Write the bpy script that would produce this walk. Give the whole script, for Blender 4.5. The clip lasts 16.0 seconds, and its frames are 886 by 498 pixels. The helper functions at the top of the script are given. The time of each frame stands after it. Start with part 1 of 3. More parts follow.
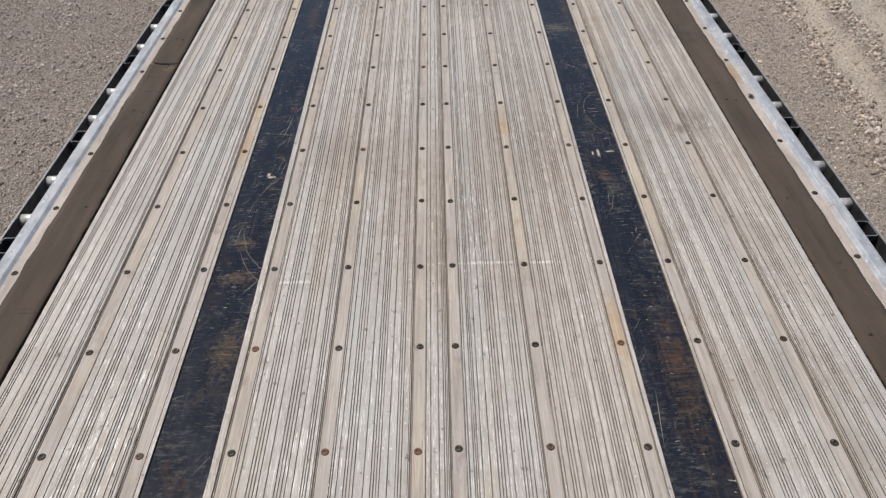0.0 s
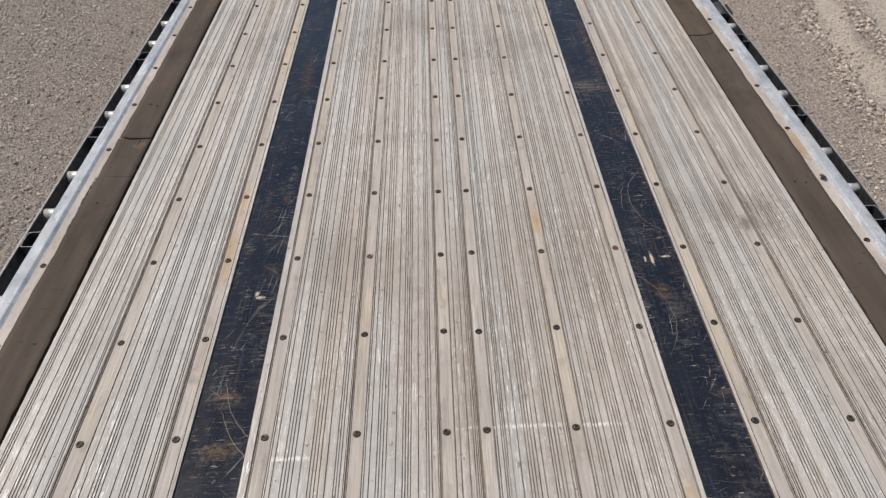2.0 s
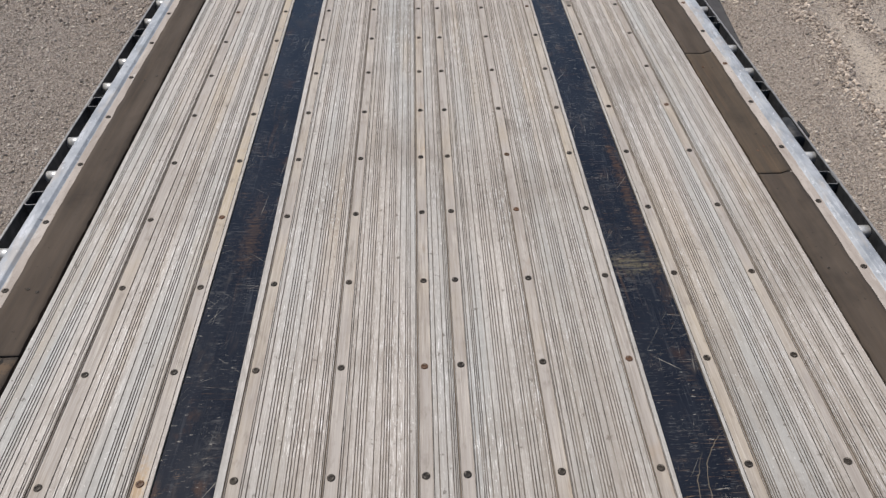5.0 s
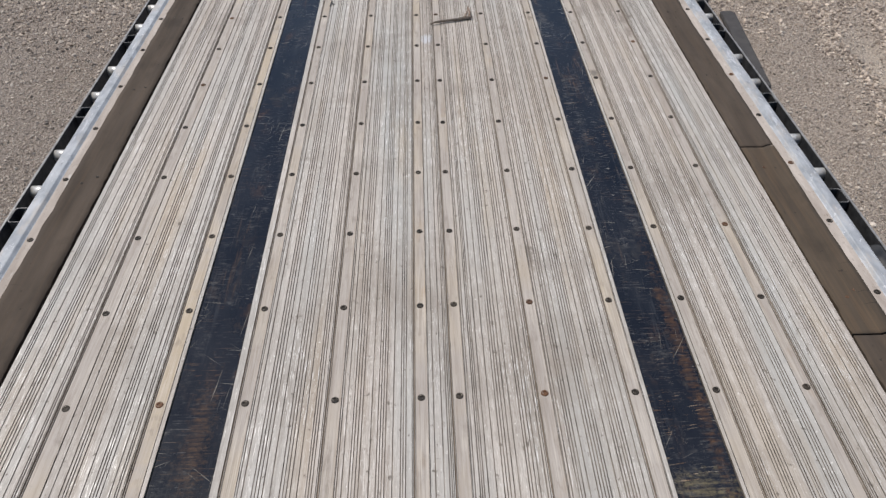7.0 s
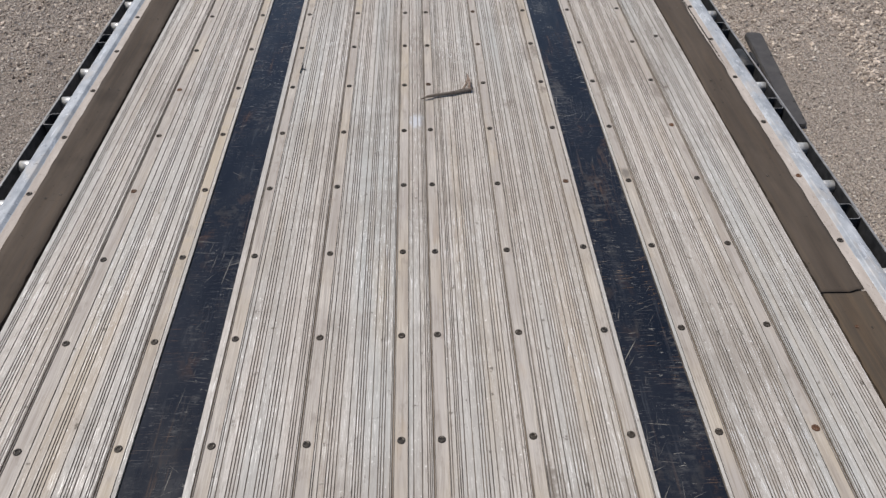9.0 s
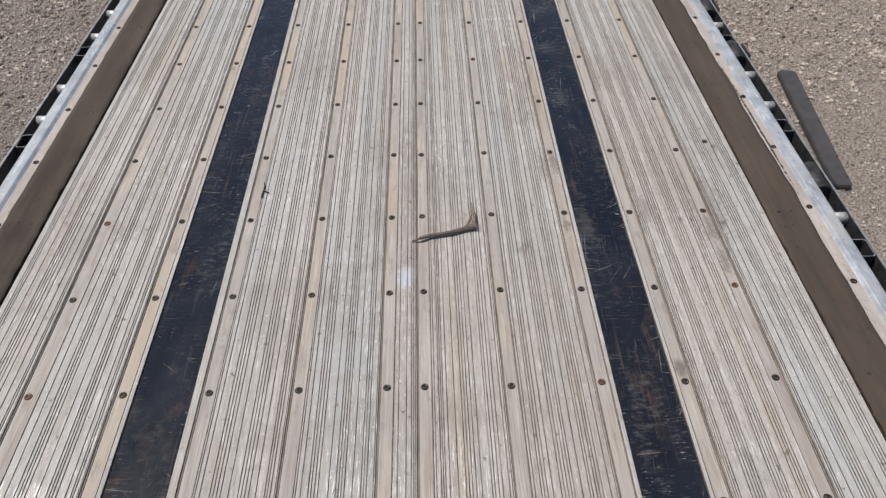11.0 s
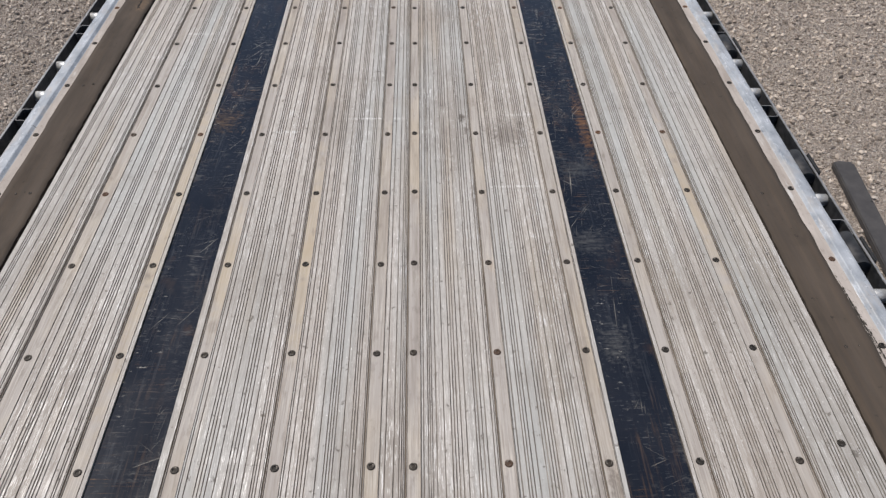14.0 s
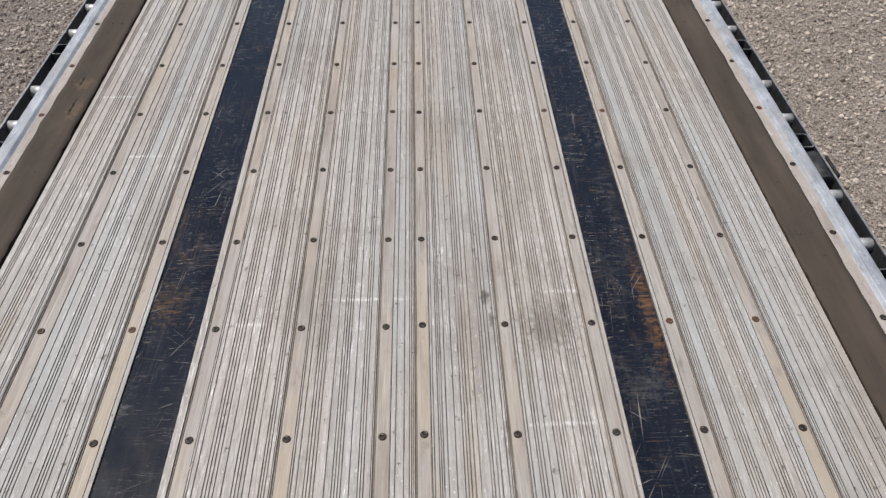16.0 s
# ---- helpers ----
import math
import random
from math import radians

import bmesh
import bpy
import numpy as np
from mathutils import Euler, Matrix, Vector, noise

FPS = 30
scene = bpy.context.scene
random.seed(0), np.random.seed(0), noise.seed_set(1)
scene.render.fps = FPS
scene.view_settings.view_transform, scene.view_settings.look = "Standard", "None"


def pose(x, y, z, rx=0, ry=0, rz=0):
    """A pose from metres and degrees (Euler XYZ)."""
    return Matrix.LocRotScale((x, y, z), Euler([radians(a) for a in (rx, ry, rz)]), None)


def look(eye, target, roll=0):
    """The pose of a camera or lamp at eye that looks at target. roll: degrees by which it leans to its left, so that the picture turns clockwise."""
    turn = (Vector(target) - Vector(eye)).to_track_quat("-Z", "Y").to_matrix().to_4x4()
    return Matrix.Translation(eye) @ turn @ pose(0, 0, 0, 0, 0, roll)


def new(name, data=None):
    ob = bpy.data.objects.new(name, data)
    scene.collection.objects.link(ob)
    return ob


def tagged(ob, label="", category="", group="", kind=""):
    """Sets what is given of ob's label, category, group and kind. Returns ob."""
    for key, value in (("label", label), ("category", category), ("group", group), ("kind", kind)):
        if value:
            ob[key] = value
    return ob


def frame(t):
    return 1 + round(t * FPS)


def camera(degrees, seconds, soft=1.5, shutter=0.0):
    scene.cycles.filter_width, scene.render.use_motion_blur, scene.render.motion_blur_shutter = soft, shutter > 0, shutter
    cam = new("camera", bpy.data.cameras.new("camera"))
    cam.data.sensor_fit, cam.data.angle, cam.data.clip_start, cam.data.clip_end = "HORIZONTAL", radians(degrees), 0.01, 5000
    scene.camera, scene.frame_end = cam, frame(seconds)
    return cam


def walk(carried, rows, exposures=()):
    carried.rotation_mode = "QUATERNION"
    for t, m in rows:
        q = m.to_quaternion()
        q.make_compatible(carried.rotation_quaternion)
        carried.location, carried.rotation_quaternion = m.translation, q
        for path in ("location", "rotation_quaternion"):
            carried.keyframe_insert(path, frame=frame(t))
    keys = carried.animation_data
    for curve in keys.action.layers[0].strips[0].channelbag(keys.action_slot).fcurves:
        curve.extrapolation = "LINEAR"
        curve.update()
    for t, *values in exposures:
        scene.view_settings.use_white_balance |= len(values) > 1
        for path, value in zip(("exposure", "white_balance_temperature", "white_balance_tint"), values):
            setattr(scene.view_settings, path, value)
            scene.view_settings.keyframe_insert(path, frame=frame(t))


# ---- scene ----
cam = camera(60.76, 16.0, soft=1.4)
# seconds, x, y, z, degrees down, yaw, roll
ROWS = [
    (0, 0.017, -0.9801, 1.389, 39.95, -0.08, -1.08),
    (0.5, -0.0165, -0.8453, 1.3823, 40.09, 0.09, -1.46),
    (1, -0.0715, -0.6905, 1.3941, 40.19, 0.02, -1.63),
    (1.5, -0.0846, -0.5671, 1.4081, 40.24, -0.18, -1.66),
    (2, -0.0522, -0.4181, 1.402, 40.25, -0.52, -1.51),
    (2.5, -0.0034, -0.2416, 1.4062, 40.13, -0.91, -1.28),
    (3, 0.0133, -0.1009, 1.4137, 40.18, -1.21, -1.1),
    (3.5, -0.0086, 0.0696, 1.3952, 40.12, -1.32, -0.97),
    (4, -0.0386, 0.2554, 1.4068, 40.18, -1.29, -0.83),
    (6.5, -0.0034, 1.1488, 1.4045, 40.8, -1.61, -0.43),
    (7, -0.0223, 1.3295, 1.4108, 40.79, -1.6, -0.39),
    (7.5, -0.0131, 1.4903, 1.4063, 41.05, -1.63, -0.4),
    (8, 0.0142, 1.6972, 1.3959, 41.26, -1.67, -0.39),
    (10.5, 0.035, 2.6955, 1.4081, 42.75, -1.34, -0.51),
    (11, 0.0615, 2.8978, 1.4192, 42.83, -1.42, -0.37),
    (11.5, 0.0521, 3.076, 1.4052, 42.88, -1.53, -0.14),
    (12, 0.0256, 3.2766, 1.4096, 42.93, -1.66, 0.13),
    (12.5, 0.021, 3.4483, 1.4168, 42.96, -1.75, 0.42),
    (13, 0.0422, 3.6378, 1.4017, 42.96, -1.83, 0.61),
    (13.5, 0.069, 3.8476, 1.4156, 43, -2, 0.81),
    (14, 0.068, 4.0314, 1.4081, 43.03, -2.08, 0.86),
    (14.5, 0.0445, 4.241, 1.4003, 43.19, -2.03, 0.87),
    (15, 0.0159, 4.449, 1.4098, 43.37, -2.26, 1),
    (15.5, 0.0213, 4.6566, 1.3922, 43.58, -2.23, 0.88),
    (16, 0.0436, 4.9101, 1.4016, 44.05, -2.32, 0.8),
]
walk(cam, [(t, pose(x, y, z, 90 - down, 0, yaw) @ pose(0, 0, 0, 0, 0, roll)) for t, x, y, z, down, yaw, roll in ROWS],
     [(0.0, -0.02, 6700, 10.3), (7.0, -0.05, 6560, 10.0), (16.0, -0.06, 6500, 10.2)])

# ---- light ----
SUN_DIR = Vector((-0.33, 0.12, 0.92)).normalized()
world = bpy.data.worlds.new("sky")
scene.world = world
world.use_nodes = True
wn = world.node_tree
sky = wn.nodes.new("ShaderNodeTexSky")
sky.sky_type = "NISHITA"
sky.sun_disc = False
sky.sun_elevation = math.asin(SUN_DIR.z)
sky.sun_rotation = math.atan2(SUN_DIR.x, SUN_DIR.y)
wn.links.new(sky.outputs[0], wn.nodes["Background"].inputs[0])
wn.nodes["Background"].inputs[1].default_value = 0.09
sun = new("sun", bpy.data.lights.new("sun", "SUN"))
sun.data.energy = 3.6
sun.data.angle = radians(0.6)
sun.data.color = (1.0, 0.93, 0.835)
sun.matrix_world = look(SUN_DIR * 30, (0, 0, 0))


# ---- materials ----
class Nodes:
    """Short ways to wire one node material."""

    def __init__(self, name, rough=0.6, metal=0.0):
        self.mat = bpy.data.materials.new(name)
        self.mat.use_nodes = True
        self.tree = self.mat.node_tree
        self.bsdf = self.tree.nodes["Principled BSDF"]
        self.bsdf.inputs["Roughness"].default_value = rough
        self.bsdf.inputs["Metallic"].default_value = metal
        self.place = self.tree.nodes.new("ShaderNodeTexCoord").outputs["Object"]

    def put(self, socket, value):
        if isinstance(value, bpy.types.NodeSocket):
            self.tree.links.new(value, socket)
        elif isinstance(value, tuple) and len(value) == 3 and socket.type == "RGBA":
            socket.default_value = (*value, 1)
        else:
            socket.default_value = value

    def noise(self, scale=(1, 1, 1), detail=3.0, rough=0.6, shift=(0, 0, 0), turn=0):
        m = self.tree.nodes.new("ShaderNodeMapping")
        m.vector_type = "TEXTURE"
        m.inputs["Scale"].default_value = tuple(1 / c for c in scale)
        m.inputs["Location"].default_value = shift
        m.inputs["Rotation"].default_value = (0, 0, radians(turn))
        self.tree.links.new(self.place, m.inputs["Vector"])
        n = self.tree.nodes.new("ShaderNodeTexNoise")
        n.inputs["Scale"].default_value = 1.0
        n.inputs["Detail"].default_value = detail
        n.inputs["Roughness"].default_value = rough
        self.tree.links.new(m.outputs[0], n.inputs["Vector"])
        return n.outputs["Fac"]

    def spot(self, x, y, rx, ry, ragged=0.7, soft=0.5, grain=60):
        """1 in a ragged oval mark, 0 outside."""
        m = self.tree.nodes.new("ShaderNodeMapping")
        m.vector_type = "TEXTURE"
        m.inputs["Location"].default_value = (x, y, 0)
        m.inputs["Scale"].default_value = (rx, ry, 1.0)
        self.tree.links.new(self.place, m.inputs["Vector"])
        far = self.tree.nodes.new("ShaderNodeVectorMath")
        far.operation = "LENGTH"
        self.tree.links.new(m.outputs[0], far.inputs[0])
        edge = self.math("MULTIPLY", self.math("SUBTRACT", self.noise((grain, grain, 1), 4, 0.7, (x, y, 0)), 0.5), ragged * 5)
        return self.step(self.math("ADD", far.outputs["Value"], edge), 1 - soft, 1 + soft * 0.4, 1, 0)

    def arc(self, x, y, radius, width):
        """1 on a thin circle, 0 elsewhere."""
        m = self.tree.nodes.new("ShaderNodeMapping")
        m.vector_type = "TEXTURE"
        m.inputs["Location"].default_value = (x, y, 0)
        m.inputs["Scale"].default_value = (1.0, 1.35, 1000.0)
        self.tree.links.new(self.place, m.inputs["Vector"])
        far = self.tree.nodes.new("ShaderNodeVectorMath")
        far.operation = "LENGTH"
        self.tree.links.new(m.outputs[0], far.inputs[0])
        wave = self.math("MULTIPLY", self.noise((25, 25, 1), 2), 0.012)
        off = self.math("ABSOLUTE", self.math("SUBTRACT", self.math("ADD", far.outputs["Value"], wave), radius), 0.0)
        return self.step(off, width * 0.4, width, 1, 0)

    def cells(self, scale, feature="F1", out="Distance"):
        v = self.tree.nodes.new("ShaderNodeTexVoronoi")
        v.feature = feature
        v.inputs["Scale"].default_value = scale
        self.tree.links.new(self.place, v.inputs["Vector"])
        return v.outputs[out]

    def step(self, value, low, high, to_low=0.0, to_high=1.0):
        n = self.tree.nodes.new("ShaderNodeMapRange")
        n.clamp = True
        for socket, v in zip(n.inputs[:5], (value, low, high, to_low, to_high)):
            self.put(socket, v)
        return n.outputs[0]

    def math(self, kind, a, b):
        n = self.tree.nodes.new("ShaderNodeMath")
        n.operation = kind
        self.put(n.inputs[0], a)
        self.put(n.inputs[1], b)
        return n.outputs[0]

    def mix(self, fac, a, b):
        n = self.tree.nodes.new("ShaderNodeMix")
        n.data_type = "RGBA"
        self.put(n.inputs[0], fac)
        self.put(n.inputs[6], a)
        self.put(n.inputs[7], b)
        return n.outputs[2]

    def axis(self, i):
        n = self.tree.nodes.new("ShaderNodeSeparateXYZ")
        self.tree.links.new(self.place, n.inputs[0])
        return n.outputs[i]

    def per_object(self):
        return self.tree.nodes.new("ShaderNodeObjectInfo").outputs["Random"]

    def per_island(self):
        return self.tree.nodes.new("ShaderNodeNewGeometry").outputs["Random Per Island"]

    def done(self, color, rough=None, metal=None, height=None, depth=0.002, strength=0.6):
        self.put(self.bsdf.inputs["Base Color"], color)
        if rough is not None:
            self.put(self.bsdf.inputs["Roughness"], rough)
        if metal is not None:
            self.put(self.bsdf.inputs["Metallic"], metal)
        if height is not None:
            b = self.tree.nodes.new("ShaderNodeBump")
            b.inputs["Distance"].default_value = depth
            b.inputs["Strength"].default_value = strength
            self.tree.links.new(height, b.inputs["Height"])
            self.tree.links.new(b.outputs[0], self.bsdf.inputs["Normal"])
        return self.mat


def weathered_aluminium():
    n = Nodes("weathered_aluminium")
    streak = n.noise((75, 0.7, 1), 4)
    color = n.mix(n.step(streak, 0.36, 0.64), (0.325, 0.286, 0.252), (0.535, 0.495, 0.458))
    broad = n.noise((16, 0.5, 1), 3, shift=(1, 2, 0))
    color = n.mix(n.step(broad, 0.35, 0.65, 0, 0.5), color, (0.49, 0.455, 0.425))
    short = n.noise((220, 7, 1), 4, 0.7, (2, 5, 0))
    color = n.mix(n.step(short, 0.36, 0.50, 0.40, 0), color, (0.27, 0.242, 0.218))
    color = n.mix(n.step(short, 0.54, 0.66, 0, 0.7), color, (0.60, 0.58, 0.555))
    blotch = n.noise((55, 22, 1), 5, 0.7, (6, 6, 0))
    color = n.mix(n.step(blotch, 0.52, 0.68, 0, 0.4), color, (0.255, 0.23, 0.205))
    dash = n.noise((420, 26, 1), 4, 0.75, (9, 1, 0))
    color = n.mix(n.step(dash, 0.35, 0.46, 0.55, 0), color, (0.23, 0.205, 0.185))
    color = n.mix(n.step(dash, 0.54, 0.64, 0, 0.6), color, (0.67, 0.655, 0.635))
    blue = n.noise((6, 0.45, 1), 2, shift=(3, 1, 0))
    color = n.mix(n.step(blue, 0.44, 0.66, 0, 0.7), color, (0.41, 0.425, 0.422))
    tan = n.noise((12, 0.8, 1), 3, shift=(9, 4, 0))
    color = n.mix(n.step(tan, 0.54, 0.72, 0, 0.55), color, (0.42, 0.345, 0.26))
    patch = n.noise((2.6, 1.5, 1), 5, 0.65, (2, 7, 0))
    color = n.mix(n.step(patch, 0.50, 0.70, 0, 0.6), color, (0.24, 0.215, 0.19))
    band = n.noise((1.2, 5.0, 1), 4, 0.6, (7, 3, 0))
    color = n.mix(n.step(band, 0.56, 0.70, 0, 0.35), color, (0.27, 0.24, 0.21))
    spots = n.noise((40, 32, 1), 3, 0.7, (5, 2, 0))
    color = n.mix(n.step(spots, 0.63, 0.70, 0, 0.75), color, (0.10, 0.085, 0.07))
    chips = n.noise((130, 75, 1), 3, 0.7, (3, 3, 0))
    color = n.mix(n.step(chips, 0.645, 0.69, 0, 0.85), color, (0.78, 0.77, 0.75))
    for x, y, rx, ry, amount in ((0.785, 4.53, 0.007, 0.012, 0.8), (0.817, 4.525, 0.006, 0.010, 0.7), (0.905, 4.51, 0.010, 0.010, 0.75), (0.70, 4.57, 0.030, 0.07, 0.4), (0.425, 4.80, 0.02, 0.09, 0.4), (0.863, 1.317, 0.022, 0.045, 0.8), (0.868, 1.262, 0.02, 0.03, 0.5), (0.90, 1.36, 0.10, 0.10, 0.4), (0.202, 6.185, 0.012, 0.022, 0.85), (0.213, 6.11, 0.008, 0.02, 0.7), (0.327, 4.423, 0.025, 0.03, 0.45), (0.256, 2.933, 0.03, 0.05, 0.55), (0.35, 6.09, 0.07, 0.08, 0.45), (0.23, 5.78, 0.02, 0.05, 0.5), (0.88, 4.60, 0.06, 0.16, 0.4), (0.80, 1.40, 0.16, 0.09, 0.25)):
        color = n.mix(n.math("MULTIPLY", n.spot(x, y, rx, ry), amount), color, (0.11, 0.092, 0.078))
    for x, y, rx, ry, amount in ((-0.05, 0.82, 0.26, 0.36, 0.4), (0.30, 1.22, 0.55, 0.26, 0.3), (0.0, 0.75, 0.03, 0.3, 0.5), (0.78, 0.2, 0.3, 0.10, 0.35), (0.33, 1.5, 0.13, 1.1, 0.4), (0.14, 0.9, 0.10, 0.6, 0.25), (-0.35, 1.2, 0.12, 0.7, 0.25), (0.95, 1.2, 0.12, 0.5, 0.3), (-0.78, 0.6, 0.08, 0.6, 0.22), (0.36, 4.2, 0.10, 0.7, 0.28), (0.80, 4.8, 0.14, 0.3, 0.35), (0.12, 6.9, 0.30, 0.12, 0.35)):
        color = n.mix(n.math("MULTIPLY", n.spot(x, y, rx, ry, 0.5, 0.9, 14), amount), color, (0.26, 0.215, 0.178))
    color = n.mix(n.math("MULTIPLY", n.spot(-0.002, 4.321, 0.028, 0.04), 0.8), color, (0.52, 0.55, 0.60))
    # short white dashes: rib-edge glints painted in together with bare metal
    polish_glint = n.noise((420, 16, 1), 3, 0.7, (1, 8, 0))
    area = n.step(n.noise((6, 1.7, 1), 3, shift=(8, 8, 0)), 0.45, 0.60)
    polish_glint = n.math("MULTIPLY", n.step(polish_glint, 0.575, 0.61), area)
    scuff = n.math("MULTIPLY", n.step(n.noise((9, 230, 1), 4, 0.7, (4, 4, 0)), 0.64, 0.71), n.step(n.noise((3, 2.3, 1), 2, shift=(6, 0, 0)), 0.50, 0.62))
    marks = None
    for x, y, rx in ((-0.958, 7.11, 0.066), (-0.374, 6.105, 0.045), (-0.078, 6.181, 0.09), (0.406, 6.199, 0.05), (0.35, 5.811, 0.085), (-0.39, 0.549, 0.05), (0.12, 0.615, 0.11), (0.30, 0.612, 0.06), (-0.80, 6.78, 0.08)):
        m = n.spot(x, y, rx, 0.006, 0.9, 0.5, 110)
        marks = m if marks is None else n.math("MAXIMUM", marks, m)
    bare = n.math("MAXIMUM", n.math("MAXIMUM", polish_glint, n.math("MULTIPLY", scuff, 0.6)), n.math("MULTIPLY", n.math("MULTIPLY", marks, n.step(n.noise((140, 30, 1), 3, 0.7), 0.36, 0.54)), 0.75))
    # painted glints, scuffs and marks all turn whiter and shinier
    color = n.mix(n.math("MULTIPLY", bare, 0.9), color, (0.82, 0.81, 0.79))
    rough = n.step(bare, 0, 1, 0.74, 0.42)
    metal = n.step(bare, 0, 1, 0.02, 0.5)
    n.bsdf.inputs["Specular IOR Level"].default_value = 0.3
    return n.done(color, rough, metal, n.noise((260, 14, 1), 3), 0.0008, 0.6)


def dusty_channel():
    n = Nodes("dusty_aluminium_channel")
    color = n.mix(n.step(n.noise((60, 1.5, 1), 4), 0.3, 0.7), (0.345, 0.312, 0.285), (0.455, 0.422, 0.395))
    color = n.mix(n.step(n.noise((5, 1.6, 1), 4, shift=(4, 0, 0)), 0.48, 0.66, 0, 0.62), color, (0.46, 0.385, 0.285))
    color = n.mix(n.step(n.noise((190, 6, 1), 4, 0.7, (5, 1, 0)), 0.50, 0.66, 0, 0.6), color, (0.25, 0.215, 0.185))
    color = n.mix(n.step(n.noise((26, 2.2, 1), 4, 0.65, (8, 5, 0)), 0.50, 0.68, 0, 0.55), color, (0.235, 0.20, 0.175))
    color = n.mix(n.step(n.noise((9, 3.0, 1), 3, shift=(0, 5, 0)), 0.64, 0.76, 0, 0.5), color, (0.34, 0.21, 0.09))
    for x, y, rx, ry in ((-0.652, 1.25, 0.02, 0.14), (-0.655, 1.50, 0.02, 0.08), (0.244, 1.35, 0.02, 0.06), (0.456, 0.35, 0.02, 0.12)):
        color = n.mix(n.math("MULTIPLY", n.spot(x, y, rx, ry, 0.7), 0.55), color, (0.42, 0.27, 0.125))
    for x, y, rx, ry in ((-0.648, 5.75, 0.03, 0.75), (-0.648, 4.1, 0.03, 0.5), (-0.244, 5.6, 0.03, 0.4), (0.862, 5.75, 0.02, 0.35), (-0.452, 5.5, 0.02, 0.25), (-0.648, 2.6, 0.03, 0.4), (0.648, 0.95, 0.02, 0.3)):
        color = n.mix(n.math("MULTIPLY", n.spot(x, y, rx, ry, 0.5, 0.7, 20), 0.55), color, (0.47, 0.385, 0.27))
    for x, y, rx, ry in ((0.462, 4.81, 0.016, 0.06), (0.458, 4.52, 0.014, 0.022), (0.862, 4.50, 0.012, 0.06), (0.862, 4.36, 0.012, 0.05)):
        color = n.mix(n.math("MULTIPLY", n.spot(x, y, rx, ry, 0.8), 0.7), color, (0.15, 0.125, 0.105))
    color = n.mix(n.math("MULTIPLY", n.spot(0.648, 3.999, 0.017, 0.028, 0.3), 0.75), color, (0.10, 0.09, 0.08))
    color = n.mix(n.math("MULTIPLY", n.spot(0.862, 1.317, 0.016, 0.035, 0.5), 0.75), color, (0.12, 0.10, 0.085))
    color = n.mix(n.step(n.noise((30, 12, 1), 4, 0.7), 0.56, 0.72, 0, 0.6), color, (0.19, 0.165, 0.14))
    streak = n.math("MULTIPLY", n.step(n.noise((300, 5, 1), 3, 0.7, (7, 7, 0)), 0.50, 0.62), n.step(n.noise((8, 3, 1), 3, shift=(3, 8, 0)), 0.42, 0.58))
    color = n.mix(n.math("MULTIPLY", streak, 0.55), color, (0.62, 0.58, 0.52))
    return n.done(color, 0.72, 0.02, n.noise((120, 40, 1), 4), 0.0006, 0.5)


def dusty_flange():
    n = Nodes("dusty_rail_flange", 0.8)
    color = n.mix(n.step(n.noise((25, 4, 1), 5, 0.65), 0.33, 0.68), (0.33, 0.288, 0.258), (0.50, 0.452, 0.415))
    color = n.mix(n.step(n.noise((70, 45, 1), 5, 0.75, (2, 4, 0)), 0.56, 0.68, 0, 0.7), color, (0.20, 0.165, 0.138))
    color = n.mix(n.step(n.noise((40, 7, 1), 4, 0.7, (8, 2, 0)), 0.60, 0.70, 0, 0.7), color, (0.60, 0.59, 0.575))
    for x, y, rx, ry in ((1.168, 4.98, 0.0035, 0.30), (1.163, 5.28, 0.003, 0.12), (-1.166, 1.56, 0.004, 0.10), (-1.163, 1.42, 0.004, 0.06), (1.182, 1.53, 0.012, 0.02)):
        color = n.mix(n.spot(x, y, rx, ry, 0.6, 0.3), color, (0.03, 0.024, 0.018))
    color = n.mix(n.math("MULTIPLY", n.spot(1.172, 1.72, 0.02, 0.09, 0.8), 0.7), color, (0.30, 0.20, 0.10))
    return n.done(color, 0.82, 0.0, n.noise((80, 60, 1), 5), 0.0012, 0.6)


def groove_grime(name, dark, mid, dusty):
    n = Nodes(name, 0.85)
    color = n.mix(n.step(n.noise((70, 9, 1), 5, 0.7), 0.36, 0.62), dark, mid)
    color = n.mix(n.step(n.noise((90, 3.0, 1), 4, 0.7, (4, 7, 0)), 0.54, 0.66, 0, 0.85), color, dusty)
    return n.done(color)


